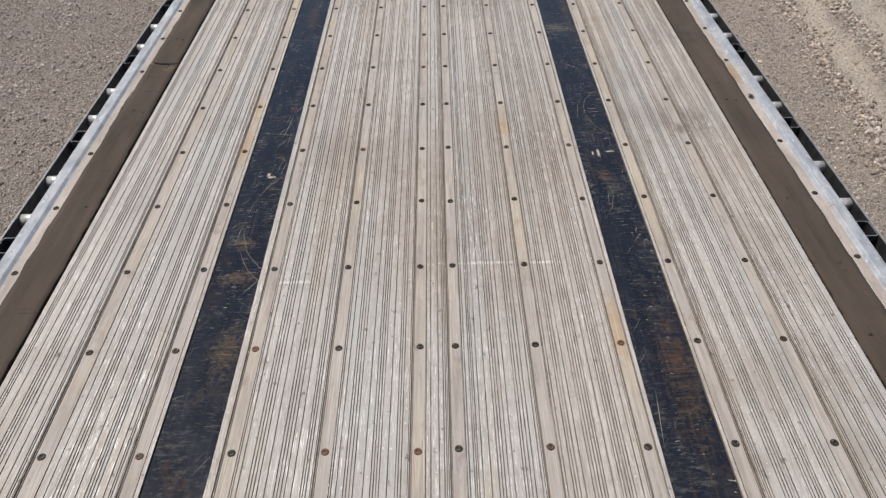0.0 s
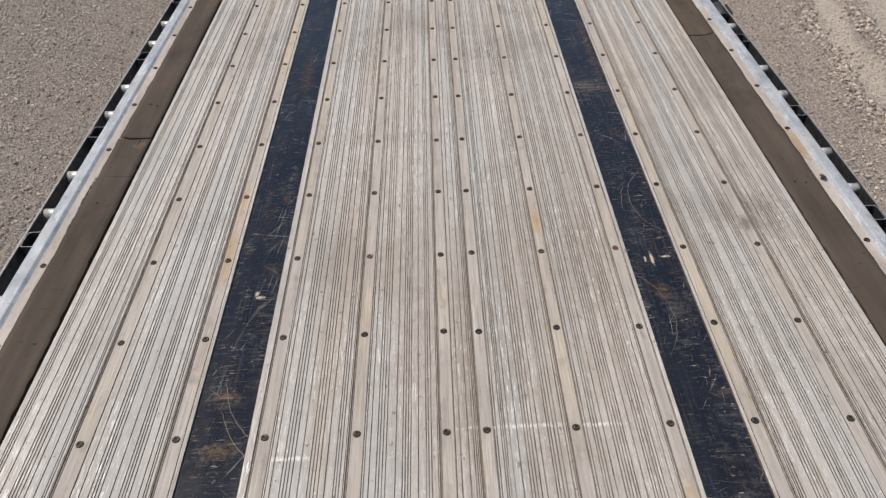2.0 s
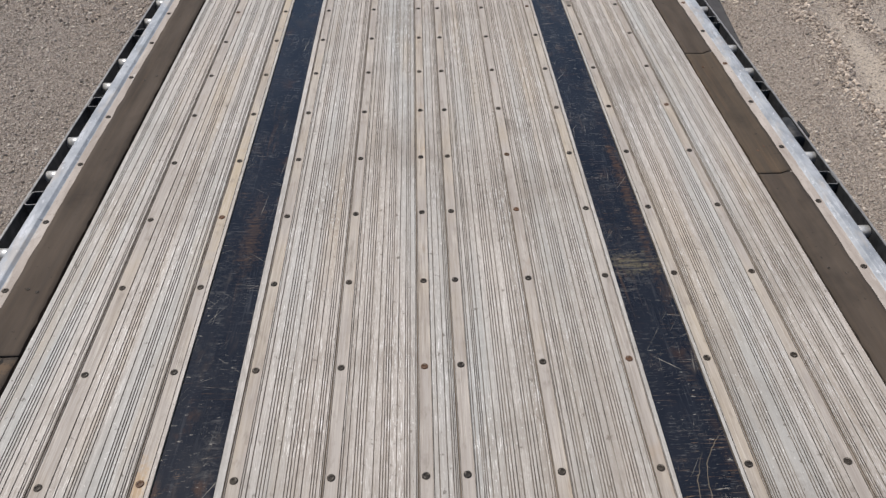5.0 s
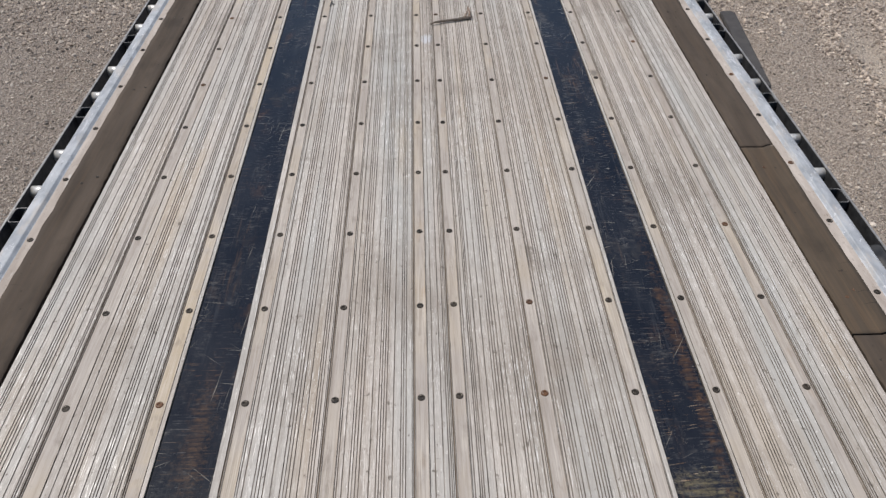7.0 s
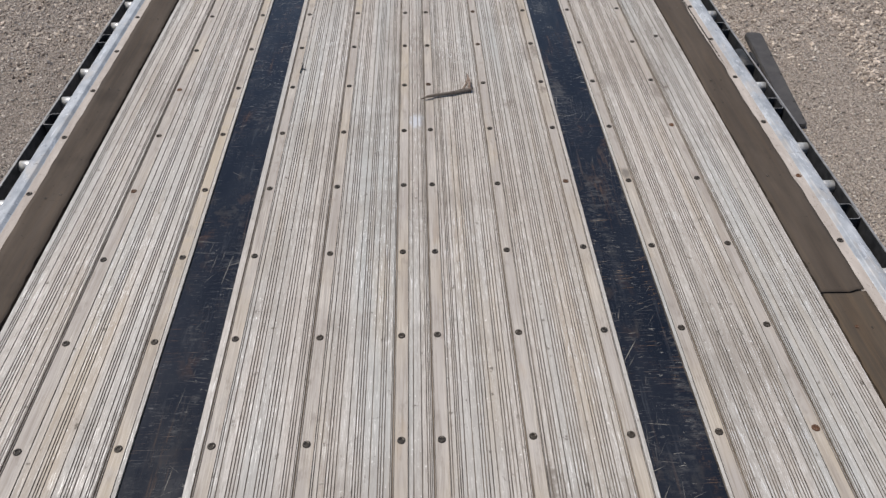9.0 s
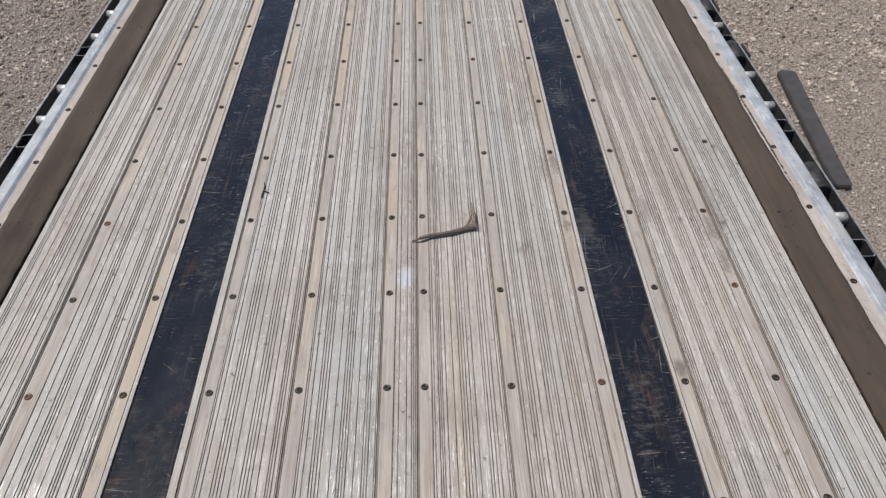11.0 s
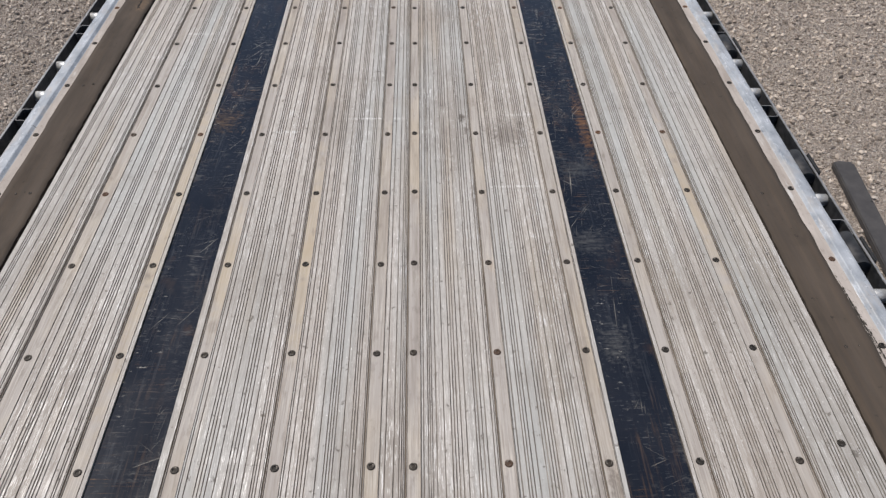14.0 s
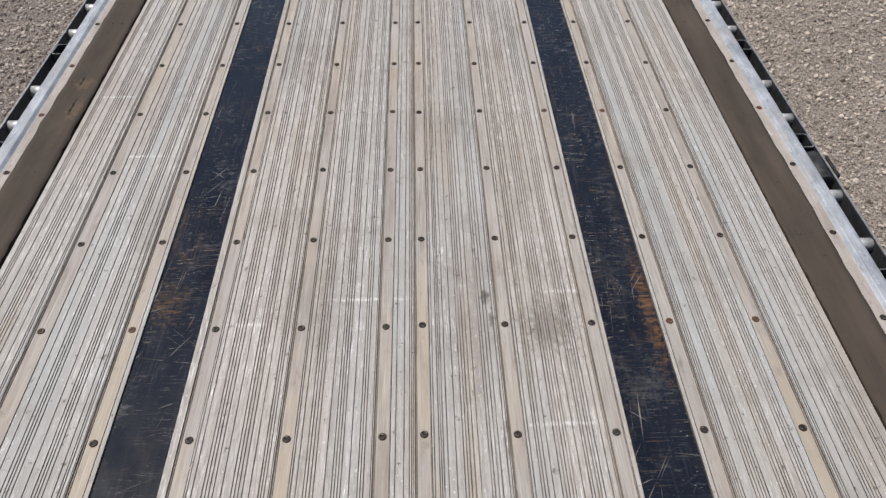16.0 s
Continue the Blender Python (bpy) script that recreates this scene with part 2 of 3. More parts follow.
def black_paint():
    n = Nodes("scratched_black_paint")
    n.bsdf.inputs["Specular IOR Level"].default_value = 0.4
    color = n.mix(n.step(n.noise((7, 2.5, 1), 5, 0.65), 0.35, 0.7), (0.0065, 0.0090, 0.0155), (0.017, 0.020, 0.028))
    worn = n.step(n.noise((4, 1.7, 1), 4, shift=(5, 3, 0)), 0.45, 0.60)
    cloud = n.math("MULTIPLY", n.step(n.noise((16, 9, 1), 5, 0.72, (3, 9, 0)), 0.54, 0.68), n.step(n.noise((5, 1.3, 1), 2, shift=(2, 9, 0)), 0.44, 0.60))
    color = n.mix(n.math("MULTIPLY", cloud, 0.5), color, n.mix(n.step(n.noise((9, 5, 1), 2), 0.4, 0.6), (0.105, 0.052, 0.026), (0.085, 0.078, 0.068)))
    lines = n.step(n.noise((7, 260, 1), 5, 0.75, (2, 2, 0)), 0.575, 0.64)
    lines = n.math("MULTIPLY", lines, n.step(n.noise((26, 14, 1), 3), 0.40, 0.56))
    rub = n.math("MULTIPLY", lines, n.math("ADD", n.math("MULTIPLY", worn, 0.85), 0.12))
    color = n.mix(n.math("MULTIPLY", rub, 0.55), color, n.mix(n.step(n.noise((6, 6, 1), 2, shift=(4, 4, 0)), 0.42, 0.6), (0.20, 0.195, 0.19), (0.27, 0.15, 0.07)))
    smear = n.step(n.noise((11, 90, 1), 5, 0.75, (8, 3, 0)), 0.40, 0.62)
    thin = None
    for turn, seed, most in ((24, 1, 0.695), (-38, 5, 0.70), (58, 8, 0.69), (84, 3, 0.68), (-8, 12, 0.69)):
        t = n.step(n.noise((3.5, 260, 1), 2, 0.5, (seed, seed * 2, 0), turn), most, most + 0.03)
        thin = t if thin is None else n.math("MAXIMUM", thin, t)
    thin = n.math("MULTIPLY", thin, n.step(n.noise((9, 4, 1), 3, shift=(1, 6, 0)), 0.50, 0.60))
    for x, y, r in ((-0.36, 0.84, 0.22), (-0.34, 0.82, 0.25), (0.68, 1.45, 0.14), (0.70, 1.40, 0.19), (0.42, 0.95, 0.14)):
        part_of = n.step(n.noise((5, 5, 1), 2, shift=(x * 3, y, 0)), 0.44, 0.52)
        color = n.mix(n.math("MULTIPLY", n.math("MULTIPLY", n.arc(x, y, r, 0.0010), part_of), 0.55), color, (0.33, 0.27, 0.19))
    nick = n.math("MULTIPLY", n.step(n.noise((34, 190, 1), 4, 0.7, (6, 2, 0)), 0.60, 0.65), n.step(n.noise((10, 6, 1), 3, shift=(9, 9, 0)), 0.42, 0.56))
    color = n.mix(n.math("MULTIPLY", nick, 0.30), color, (0.26, 0.255, 0.25))
    drag = n.math("MULTIPLY", n.step(n.noise((120, 5, 1), 5, 0.72, (5, 8, 0)), 0.52, 0.66), n.step(n.noise((13, 3.2, 1), 4, shift=(7, 1, 0)), 0.46, 0.60))
    color = n.mix(n.math("MULTIPLY", drag, 0.55), color, n.mix(n.step(n.noise((8, 2.2, 1), 2, shift=(2, 5, 0)), 0.5, 0.62), (0.062, 0.066, 0.076), (0.12, 0.07, 0.04)))
    wipe = n.math("MULTIPLY", n.step(n.noise((22, 60, 1), 6, 0.8, (1, 5, 0)), 0.50, 0.64), n.step(n.noise((9, 3.6, 1), 3, shift=(4, 9, 0)), 0.52, 0.62))
    color = n.mix(n.math("MULTIPLY", wipe, 0.6), color, (0.125, 0.122, 0.118))
    bitten = n.math("MULTIPLY", n.step(n.noise((30, 110, 1), 4, 0.75, (3, 1, 0)), 0.64, 0.67), n.step(n.noise((6, 2.0, 1), 3, shift=(8, 1, 0)), 0.47, 0.58))
    color = n.mix(n.math("MULTIPLY", bitten, 0.8), color, (0.50, 0.47, 0.42))
    heavy = None
    for x, y, rx, ry in ((-0.555, 0.85, 0.30, 0.65), (0.553, 1.15, 0.30, 0.75), (0.553, 2.35, 0.30, 0.35), (0.553, 6.45, 0.30, 0.5), (-0.555, 6.35, 0.30, 0.45), (0.56, 3.6, 0.3, 0.35)):
        h = n.spot(x, y, rx, ry, 0.6, 0.8, 12)
        heavy = h if heavy is None else n.math("MAXIMUM", heavy, h)
    score = n.math("MAXIMUM", n.step(n.noise((16, 240, 1), 4, 0.7, (3, 5, 0), 6), 0.60, 0.65), n.step(n.noise((200, 11, 1), 4, 0.7, (6, 5, 0), -14), 0.64, 0.69))
    score = n.math("MULTIPLY", n.math("MULTIPLY", score, heavy), n.step(n.noise((24, 12, 1), 3, shift=(5, 6, 0)), 0.46, 0.58))
    color = n.mix(n.math("MULTIPLY", score, 0.8), color, n.mix(n.step(n.noise((7, 5, 1), 2, shift=(1, 4, 0)), 0.42, 0.6), (0.42, 0.39, 0.34), (0.34, 0.20, 0.09)))
    color = n.mix(n.math("MULTIPLY", thin, 0.75), color, (0.36, 0.335, 0.29))
    for x, y, rx, ry, tone in ((0.532, 5.206, 0.028, 0.05, (0.10, 0.10, 0.098)), (0.529, 5.567, 0.04, 0.035, (0.085, 0.085, 0.085)), (0.511, 4.518, 0.02, 0.05, (0.075, 0.072, 0.07)), (0.541, 5.90, 0.045, 0.03, (0.09, 0.09, 0.088)), (-0.586, 6.181, 0.03, 0.05, (0.15, 0.095, 0.05)), (-0.562, 0.724, 0.028, 0.014, (0.22, 0.15, 0.085)), (-0.545, 0.576, 0.035, 0.016, (0.20, 0.135, 0.08)), (-0.524, 0.304, 0.03, 0.05, (0.16, 0.11, 0.06)), (0.545, 1.04, 0.014, 0.022, (0.17, 0.09, 0.05)), (0.57, 0.98, 0.03, 0.05, (0.085, 0.082, 0.075)), (0.55, 2.18, 0.05, 0.03, (0.17, 0.145, 0.09)), (0.60, 2.5, 0.012, 0.28, (0.10, 0.055, 0.03)), (0.58, 0.2, 0.03, 0.16, (0.10, 0.06, 0.035)), (-0.545, 2.35, 0.02, 0.12, (0.09, 0.055, 0.035)), (0.605, 6.15, 0.014, 0.14, (0.22, 0.11, 0.045))):
        color = n.mix(n.math("MULTIPLY", n.math("MULTIPLY", n.spot(x, y, rx * 1.3, ry * 1.3, 1.0, 0.8, 70), smear), 0.85), color, tone)
    for x, y, rx, ry in ((0.549, 1.172, 0.004, 0.022), (0.588, 1.180, 0.013, 0.004), (0.530, 1.172, 0.003, 0.010), (-0.535, 1.065, 0.013, 0.005), (-0.545, 1.08, 0.005, 0.008)):
        color = n.mix(n.spot(x, y, rx, ry, 1.0, 0.3, 190), color, (0.52, 0.46, 0.36))
    return n.done(color, n.step(n.noise((14, 9, 1), 4), 0.3, 0.7, 0.17, 0.30), 0.0, n.noise((30, 60, 1), 5), 0.0006, 0.3)


def muddy_board(name, dark, light, grain):
    n = Nodes(name, 0.9)
    color = n.mix(n.step(n.noise((14, 2.0, 1), 5), 0.3, 0.7), dark, light)
    color = n.mix(n.step(n.noise((90, 2.5, 1), 4), 0.45, 0.75, 0, grain), color, (0.20, 0.125, 0.065))
    color = n.mix(n.step(n.noise((5, 3.0, 1), 4, shift=(3, 3, 0)), 0.56, 0.72, 0, 0.6), color, tuple(0.55 * c for c in dark))
    color = n.mix(n.step(n.noise((45, 45, 1), 3, 0.6), 0.66, 0.74, 0, 0.8), color, (0.02, 0.017, 0.014))
    color = n.mix(n.math("MULTIPLY", n.step(n.noise((2, 70, 1), 4, 0.6, (1, 1, 0)), 0.66, 0.69), n.step(n.noise((4, 2, 1), 2), 0.5, 0.6)), color, (0.015, 0.012, 0.010))
    for x, y, rx, ry in ((-1.085, 7.04, 0.02, 0.05), (-1.10, 7.20, 0.035, 0.03), (-1.075, 1.86, 0.03, 0.02)):
        color = n.mix(n.math("MULTIPLY", n.spot(x, y, rx, ry, 1.0), 0.6), color, (0.15, 0.10, 0.062))
        color = n.mix(n.spot(x - 0.012, y + 0.02, 0.004, ry, 0.8, 0.3), color, (0.012, 0.010, 0.008))
    return n.done(color, 0.92, 0.0, n.noise((60, 30, 1), 5), 0.002, 0.5)


def rail_metal():
    n = Nodes("worn_galvanised_rail")
    color = n.mix(n.step(n.noise((20, 9, 6), 5, 0.65), 0.35, 0.68), (0.30, 0.325, 0.36), (0.54, 0.565, 0.60))
    color = n.mix(n.step(n.noise((40, 18, 10), 4, 0.7, (4, 0, 0)), 0.63, 0.72, 0, 0.8), color, (0.16, 0.18, 0.22))
    bright = n.math("MAXIMUM", n.step(n.noise((30, 6, 8), 5, 0.7, (1, 2, 0)), 0.57, 0.66), n.step(n.noise((60, 26, 20), 5, 0.75, (6, 1, 0)), 0.60, 0.66))
    color = n.mix(bright, color, (0.74, 0.755, 0.775))
    dust = n.math("MULTIPLY", n.step(n.noise((18, 5, 3), 5, 0.7, (9, 2, 0)), 0.52, 0.62), 0.55)
    color = n.mix(dust, color, (0.50, 0.46, 0.42))
    gouge = n.math("MULTIPLY", n.step(n.noise((14, 60, 10), 5, 0.75, (2, 7, 0)), 0.63, 0.67), n.step(n.noise((4, 1.4, 1), 2, shift=(1, 1, 0)), 0.48, 0.58))
    color = n.mix(gouge, color, (0.14, 0.135, 0.135))
    return n.done(color, n.step(bright, 0, 1, 0.52, 0.33), n.step(bright, 0, 1, 0.2, 0.45), n.noise((60, 30, 20), 4), 0.001, 0.5)


def plain_metal(name, dark, light, rough, metal, scale=40):
    n = Nodes(name)
    color = n.mix(n.step(n.noise((scale, scale, scale), 4), 0.35, 0.68), dark, light)
    return n.done(color, rough, metal, n.noise((scale * 3, scale * 3, scale * 3), 3), 0.0008, 0.4)


def screw_steel():
    n = Nodes("grimy_screw_steel")
    color = n.mix(n.step(n.per_object(), 0.0, 1.0), (0.010, 0.008, 0.0065), (0.036, 0.027, 0.019))
    color = n.mix(n.step(n.per_object(), 0.90, 0.97, 0, 0.8), color, (0.15, 0.065, 0.028))
    color = n.mix(n.step(n.noise((300, 300, 300), 3), 0.52, 0.7, 0, 0.5), color, (0.07, 0.056, 0.044))
    return n.done(color, 0.62, 0.1)


def gravel_ground():
    n = Nodes("dry_gravel_ground", 0.95)
    color = n.mix(n.step(n.noise((1.3, 0.7, 1), 5, 0.6), 0.35, 0.68), (0.335, 0.282, 0.247), (0.445, 0.384, 0.342))
    pale = n.math("MULTIPLY", n.step(n.axis(0), 0.5, 3.0), n.step(n.noise((1.1, 0.8, 1), 3, shift=(7, 2, 0)), 0.3, 0.55, 0.45, 0.95))
    color = n.mix(pale, color, (0.62, 0.52, 0.445))
    soil = n.step(n.noise((2.4, 1.1, 1), 4, shift=(5, 5, 0)), 0.55, 0.70, 0, 0.6)
    color = n.mix(soil, color, (0.40, 0.315, 0.25))
    for scale, amount in ((60.0, 0.55), (120.0, 0.75), (210.0, 0.7)):
        tone = n.cells(scale, "F1", "Color")
        color = n.mix(n.step(tone, 0.55, 0.95, 0, amount), color, (0.68, 0.60, 0.53))
        color = n.mix(n.step(tone, 0.05, 0.40, amount, 0), color, (0.165, 0.135, 0.113))
    x = n.axis(0)
    x = n.math("SUBTRACT", x, n.math("MULTIPLY", n.axis(1), 0.12))
    wob = n.math("MULTIPLY", n.math("SUBTRACT", n.noise((1.6, 1.2, 1), 4), 0.5), 0.55)
    near = n.step(n.axis(1), 6.6, 8.2, 1, 0)
    for centre, half in ((2.87, 0.13), (3.42, 0.20)):
        off = n.math("ABSOLUTE", n.math("SUBTRACT", n.math("ADD", x, wob), centre), 0.0)
        track = n.math("MULTIPLY", n.step(off, half * 0.5, half * 1.4, 0.85, 0), near)
        color = n.mix(track, color, (0.80, 0.70, 0.60))
    # low noise paints shaded pores between grains, high noise pale crumbs
    fine = n.noise((95, 95, 95), 6, 0.8)
    color = n.mix(n.step(fine, 0.36, 0.50, 0.7, 0), color, (0.10, 0.085, 0.073))
    crumb_shade = n.noise((34, 34, 34), 6, 0.8, (3, 6, 0))
    color = n.mix(n.step(crumb_shade, 0.36, 0.48, 0.75, 0), color, (0.11, 0.092, 0.078))
    color = n.mix(n.step(crumb_shade, 0.54, 0.64, 0, 0.5), color, (0.60, 0.535, 0.475))
    color = n.mix(n.step(fine, 0.56, 0.66, 0, 0.75), color, (0.58, 0.51, 0.45))
    bumps = n.math("ADD", n.noise((60, 60, 60), 5, 0.75), n.math("MULTIPLY", n.cells(55.0), -0.8))
    return n.done(color, 0.95, 0.0, bumps, 0.03, 1.0)


def stone_mix(name, dark, light):
    n = Nodes(name, 0.9)
    color = n.mix(n.per_island(), dark, light)
    color = n.mix(n.step(n.noise((120, 120, 120), 4), 0.35, 0.7, 0, 0.5), color, (0.36, 0.31, 0.27))
    return n.done(color, 0.9, 0.0, n.noise((160, 160, 160), 3), 0.003, 0.5)


def bark(name, dark, light):
    n = Nodes(name, 0.85)
    color = n.mix(n.step(n.noise((120, 120, 120), 5, 0.7), 0.35, 0.65), dark, light)
    return n.done(color, 0.85, 0.0, n.noise((200, 200, 200), 4), 0.002, 0.6)


ALU, CHANNEL, FLANGE = weathered_aluminium(), dusty_channel(), dusty_flange()
# grime colour that also stands in for groove shade under the high sun
GRIME = groove_grime("groove_grime", (0.062, 0.052, 0.044), (0.24, 0.208, 0.178), (0.43, 0.40, 0.37))
# mottled brown for the wide joints, lighter than the groove colour
SLOT = groove_grime("joint_brown", (0.105, 0.084, 0.066), (0.20, 0.168, 0.136), (0.27, 0.228, 0.186))
BLACK = black_paint()
MUD = muddy_board("mud_covered_timber", (0.046, 0.035, 0.027), (0.088, 0.069, 0.054), 0.12)
WOOD = muddy_board("muddy_timber_with_bare_grain", (0.054, 0.041, 0.030), (0.094, 0.072, 0.052), 0.3)
RAIL = rail_metal()
STEEL_DARK = plain_metal("dull_dark_steel", (0.030, 0.031, 0.034), (0.075, 0.075, 0.078), 0.6, 0.4)
STEEL_EDGE = plain_metal("bare_steel_edge", (0.35, 0.34, 0.33), (0.55, 0.54, 0.52), 0.45, 0.6)
PIPE = plain_metal("galvanised_pipe", (0.46, 0.46, 0.455), (0.84, 0.84, 0.82), 0.38, 0.4, 60)
RUBBER = plain_metal("black_rubber", (0.018, 0.018, 0.019), (0.040, 0.039, 0.038), 0.75, 0.0)
BOARD_GREY = plain_metal("dark_grey_weathered_plastic", (0.048, 0.045, 0.047), (0.072, 0.068, 0.068), 0.7, 0.0, 14)
SCREW = screw_steel()
SCREW_RIM = plain_metal("pale_socket_rim", (0.03, 0.025, 0.02), (0.30, 0.27, 0.235), 0.5, 0.2, 330)
GROUND = gravel_ground()
STONE = stone_mix("gravel_stone", (0.20, 0.168, 0.146), (0.74, 0.67, 0.60))
# clod tones reach darker to stand in for shadowed gaps between clods
CLOD = stone_mix("earthy_clod", (0.16, 0.128, 0.105), (0.80, 0.69, 0.59))
BARK, BARK_PALE = bark("grey_dry_bark", (0.075, 0.060, 0.050), (0.21, 0.175, 0.145)), bark("torn_pale_wood", (0.10, 0.064, 0.050), (0.37, 0.285, 0.225))


# ---- building helpers ----
def part(name, bm, material, parent, label=""):
    """Links a bmesh as one mesh object under a thing or a part."""
    me = bpy.data.meshes.new(name)
    bm.normal_update()
    bm.to_mesh(me)
    bm.free()
    for m in material if isinstance(material, (list, tuple)) else [material]:
        me.materials.append(m)
    ob = new(name, me)
    ob.parent = parent
    return tagged(ob, label)


def box(bm, x0, x1, y0, y1, z0, z1, bevel=0.0, mat=0):
    made = bmesh.ops.create_cube(bm, size=1.0, matrix=Matrix.LocRotScale(((x0 + x1) / 2, (y0 + y1) / 2, (z0 + z1) / 2), None, (x1 - x0, y1 - y0, z1 - z0)))
    verts = made["verts"]
    faces = {f for v in verts for f in v.link_faces}
    for f in faces:
        f.material_index = mat
    if bevel:
        bmesh.ops.bevel(bm, geom=list({e for f in faces for e in f.edges}), offset=bevel, segments=2, affect="EDGES")
    return bm


def rod(bm, a, b, r0, r1=None, sides=12, mat=0):
    """A capped round bar from a to b."""
    a, b = Vector(a), Vector(b)
    turn = (b - a).to_track_quat("Z", "Y").to_matrix().to_4x4()
    m = Matrix.Translation((a + b) / 2) @ turn
    made = bmesh.ops.create_cone(bm, cap_ends=True, segments=sides, radius1=r0, radius2=r0 if r1 is None else r1, depth=(b - a).length, matrix=m)
    for f in {f for v in made["verts"] for f in v.link_faces}:
        f.material_index = mat
        f.smooth = len(f.verts) == 4
    return bm


def extruded(section, y0, y1, mats):
    """A closed x-z outline drawn along y; mats: one material index for each of its edges."""
    bm = bmesh.new()
    near = [bm.verts.new((x, y0, z)) for x, z in section]
    far = [bm.verts.new((x, y1, z)) for x, z in section]
    count = len(section)
    for i in range(count):
        j = (i + 1) % count
        f = bm.faces.new((near[i], near[j], far[j], far[i]))
        f.material_index = mats[i]
    bm.faces.new(near[::-1])
    bm.faces.new(far)
    bmesh.ops.recalc_face_normals(bm, faces=bm.faces)
    return bm


# ---- plan of the trailer: the deck's top is at z = 0, its length runs along y ----
Y_BACK, Y_FRONT = -3.2, 11.4
ROW = 0.3048
GROUND_Z = -1.516
BOLT_ROWS = range(-6, 34)
COLUMN = [-0.864, -0.650, -0.452, -0.246, -0.044, 0.044, 0.244, 0.456, 0.648, 0.862]

trailer = tagged(new("flatbed_trailer"), "long flatbed trailer with ribbed aluminium deck and muddy edges", "trailer")


def screw_mesh():
    """A countersunk screw: a rim, a dished head and a cross slot."""
    bm = bmesh.new()
    rings = [(0.0092, -0.002), (0.0092, 0.0010), (0.0082, 0.0026), (0.0058, 0.0030), (0.0046, 0.0027), (0.0036, 0.0008)]
    sides = 12
    loops = [[bm.verts.new((r * math.cos(a), r * math.sin(a), z)) for a in [2 * math.pi * k / sides for k in range(sides)]] for r, z in rings]
    for level, (lo, hi) in enumerate(zip(loops, loops[1:])):
        for k in range(sides):
            f = bm.faces.new((lo[k], lo[(k + 1) % sides], hi[(k + 1) % sides], hi[k]))
            # four faces of the socket ring take the paler material
            f.material_index = 1 if level == 3 and k in (1, 2, 3, 8) else 0
    bm.faces.new(loops[-1])
    me = bpy.data.meshes.new("screw")
    bm.to_mesh(me)
    bm.free()
    me.materials.append(SCREW)
    me.materials.append(SCREW_RIM)
    return me


SCREW_MESH = screw_mesh()
shake = random.Random(5)


def screws(parent, x, z, skip=()):
    for k in BOLT_ROWS:
        if k in skip:
            continue
        ob = new("screw", SCREW_MESH)
        ob.parent = parent
        ob.matrix_basis = pose(x + shake.uniform(-0.0012, 0.0012), k * ROW + shake.uniform(-0.003, 0.003), z, 0, 0, shake.uniform(0, 360))


def plank(x0, x1, column=None, slot=None, ribs=(), wide=0.016):
    """One extruded deck plank. Where it is screwed down it has a smooth sunken channel about the column of screws, with a deep
    joint on the side slot (-1 or 1) and, at the distance wide, a fine groove on the other. ribs: the grooves, from the column."""
    cuts = []
    base = column or 0.0
    if column is not None:
        near, far = column + slot * 0.0150, column - slot * wide
        cuts.append((min(near, far) + 0.0006, max(near, far) - 0.0006, 0.003, 2))
        cuts.append((*sorted((near, near + slot * (0.0046 if abs(column) > 0.6 else 0.0042))), 0.0038, 3))
        cuts.append((*sorted((far, far - slot * (0.0028 if wide > 0.02 else 0.0018))), 0.005, 1))
    for r in ribs:
        cuts.append((base + r - 0.0012, base + r + 0.0012, 0.0024, 1))
    cuts.sort()
    outline, mats = [(x0 + 0.004, -0.04), (x0 + 0.004, -0.028), (x0, -0.028), (x0, -0.0015), (x0 + 0.0006, 0.0)], [1, 1, 1, 3]
    for a, b, deep, kind in cuts:
        if a <= outline[-1][0] + 0.0001 or b >= x1 - 0.0006:
            continue
        slope = 0.0003 if kind in (1, 3) else 0.0010
        outline += [(a, 0.0), (a + slope, -deep), (b - slope, -deep), (b, 0.0)]
        side_kind = 3 if kind == 3 else 1
        mats += [0, side_kind, kind, side_kind]
    outline += [(x1 - 0.0006, 0.0), (x1, -0.0015), (x1, -0.030), (x1 + 0.003, -0.030), (x1 + 0.003, -0.04)]
    mats += [0, 3, 1, 1, 1, 1]
    ob = part("deck_plank", extruded(outline, Y_BACK, Y_FRONT, mats), [ALU, GRIME, CHANNEL, SLOT], trailer)
    if column is not None:
        screws(ob, column, -0.003)
    return ob


C = COLUMN
JOINT = 0.0214
plank(-1.0395, C[0] - JOINT - 0.0004, None, None, (-1.024, -1.018, -1.012, -0.990, -0.968, -0.961, -0.954, -0.946, -0.935, -0.915, -0.897, -0.892))
plank(C[0] - JOINT, C[1] - JOINT - 0.0004, C[0], -1, (0.044, 0.064, 0.072, 0.078, 0.086, 0.110, 0.129, 0.136, 0.142, 0.150, 0.169, 0.180, 0.185), 0.024)
plank(C[1] - JOINT, -0.6225, C[1], -1, ())
plank(-0.4880, C[3] - JOINT - 0.0004, C[2], -1, (0.0215, 0.0315, 0.052, 0.059, 0.066, 0.074, 0.090, 0.110, 0.117, 0.124, 0.132, 0.146, 0.1645, 0.170, 0.176))
plank(C[3] - JOINT, C[4] - JOINT - 0.0004, C[3], -1, (0.0215, 0.032, 0.047, 0.053, 0.060, 0.067, 0.088, 0.103, 0.109, 0.115, 0.121, 0.1375, 0.155, 0.1605, 0.1665))
plank(C[4] - JOINT, C[5] - JOINT - 0.0004, C[4], -1, (0.028, 0.046, 0.0575, 0.0625))
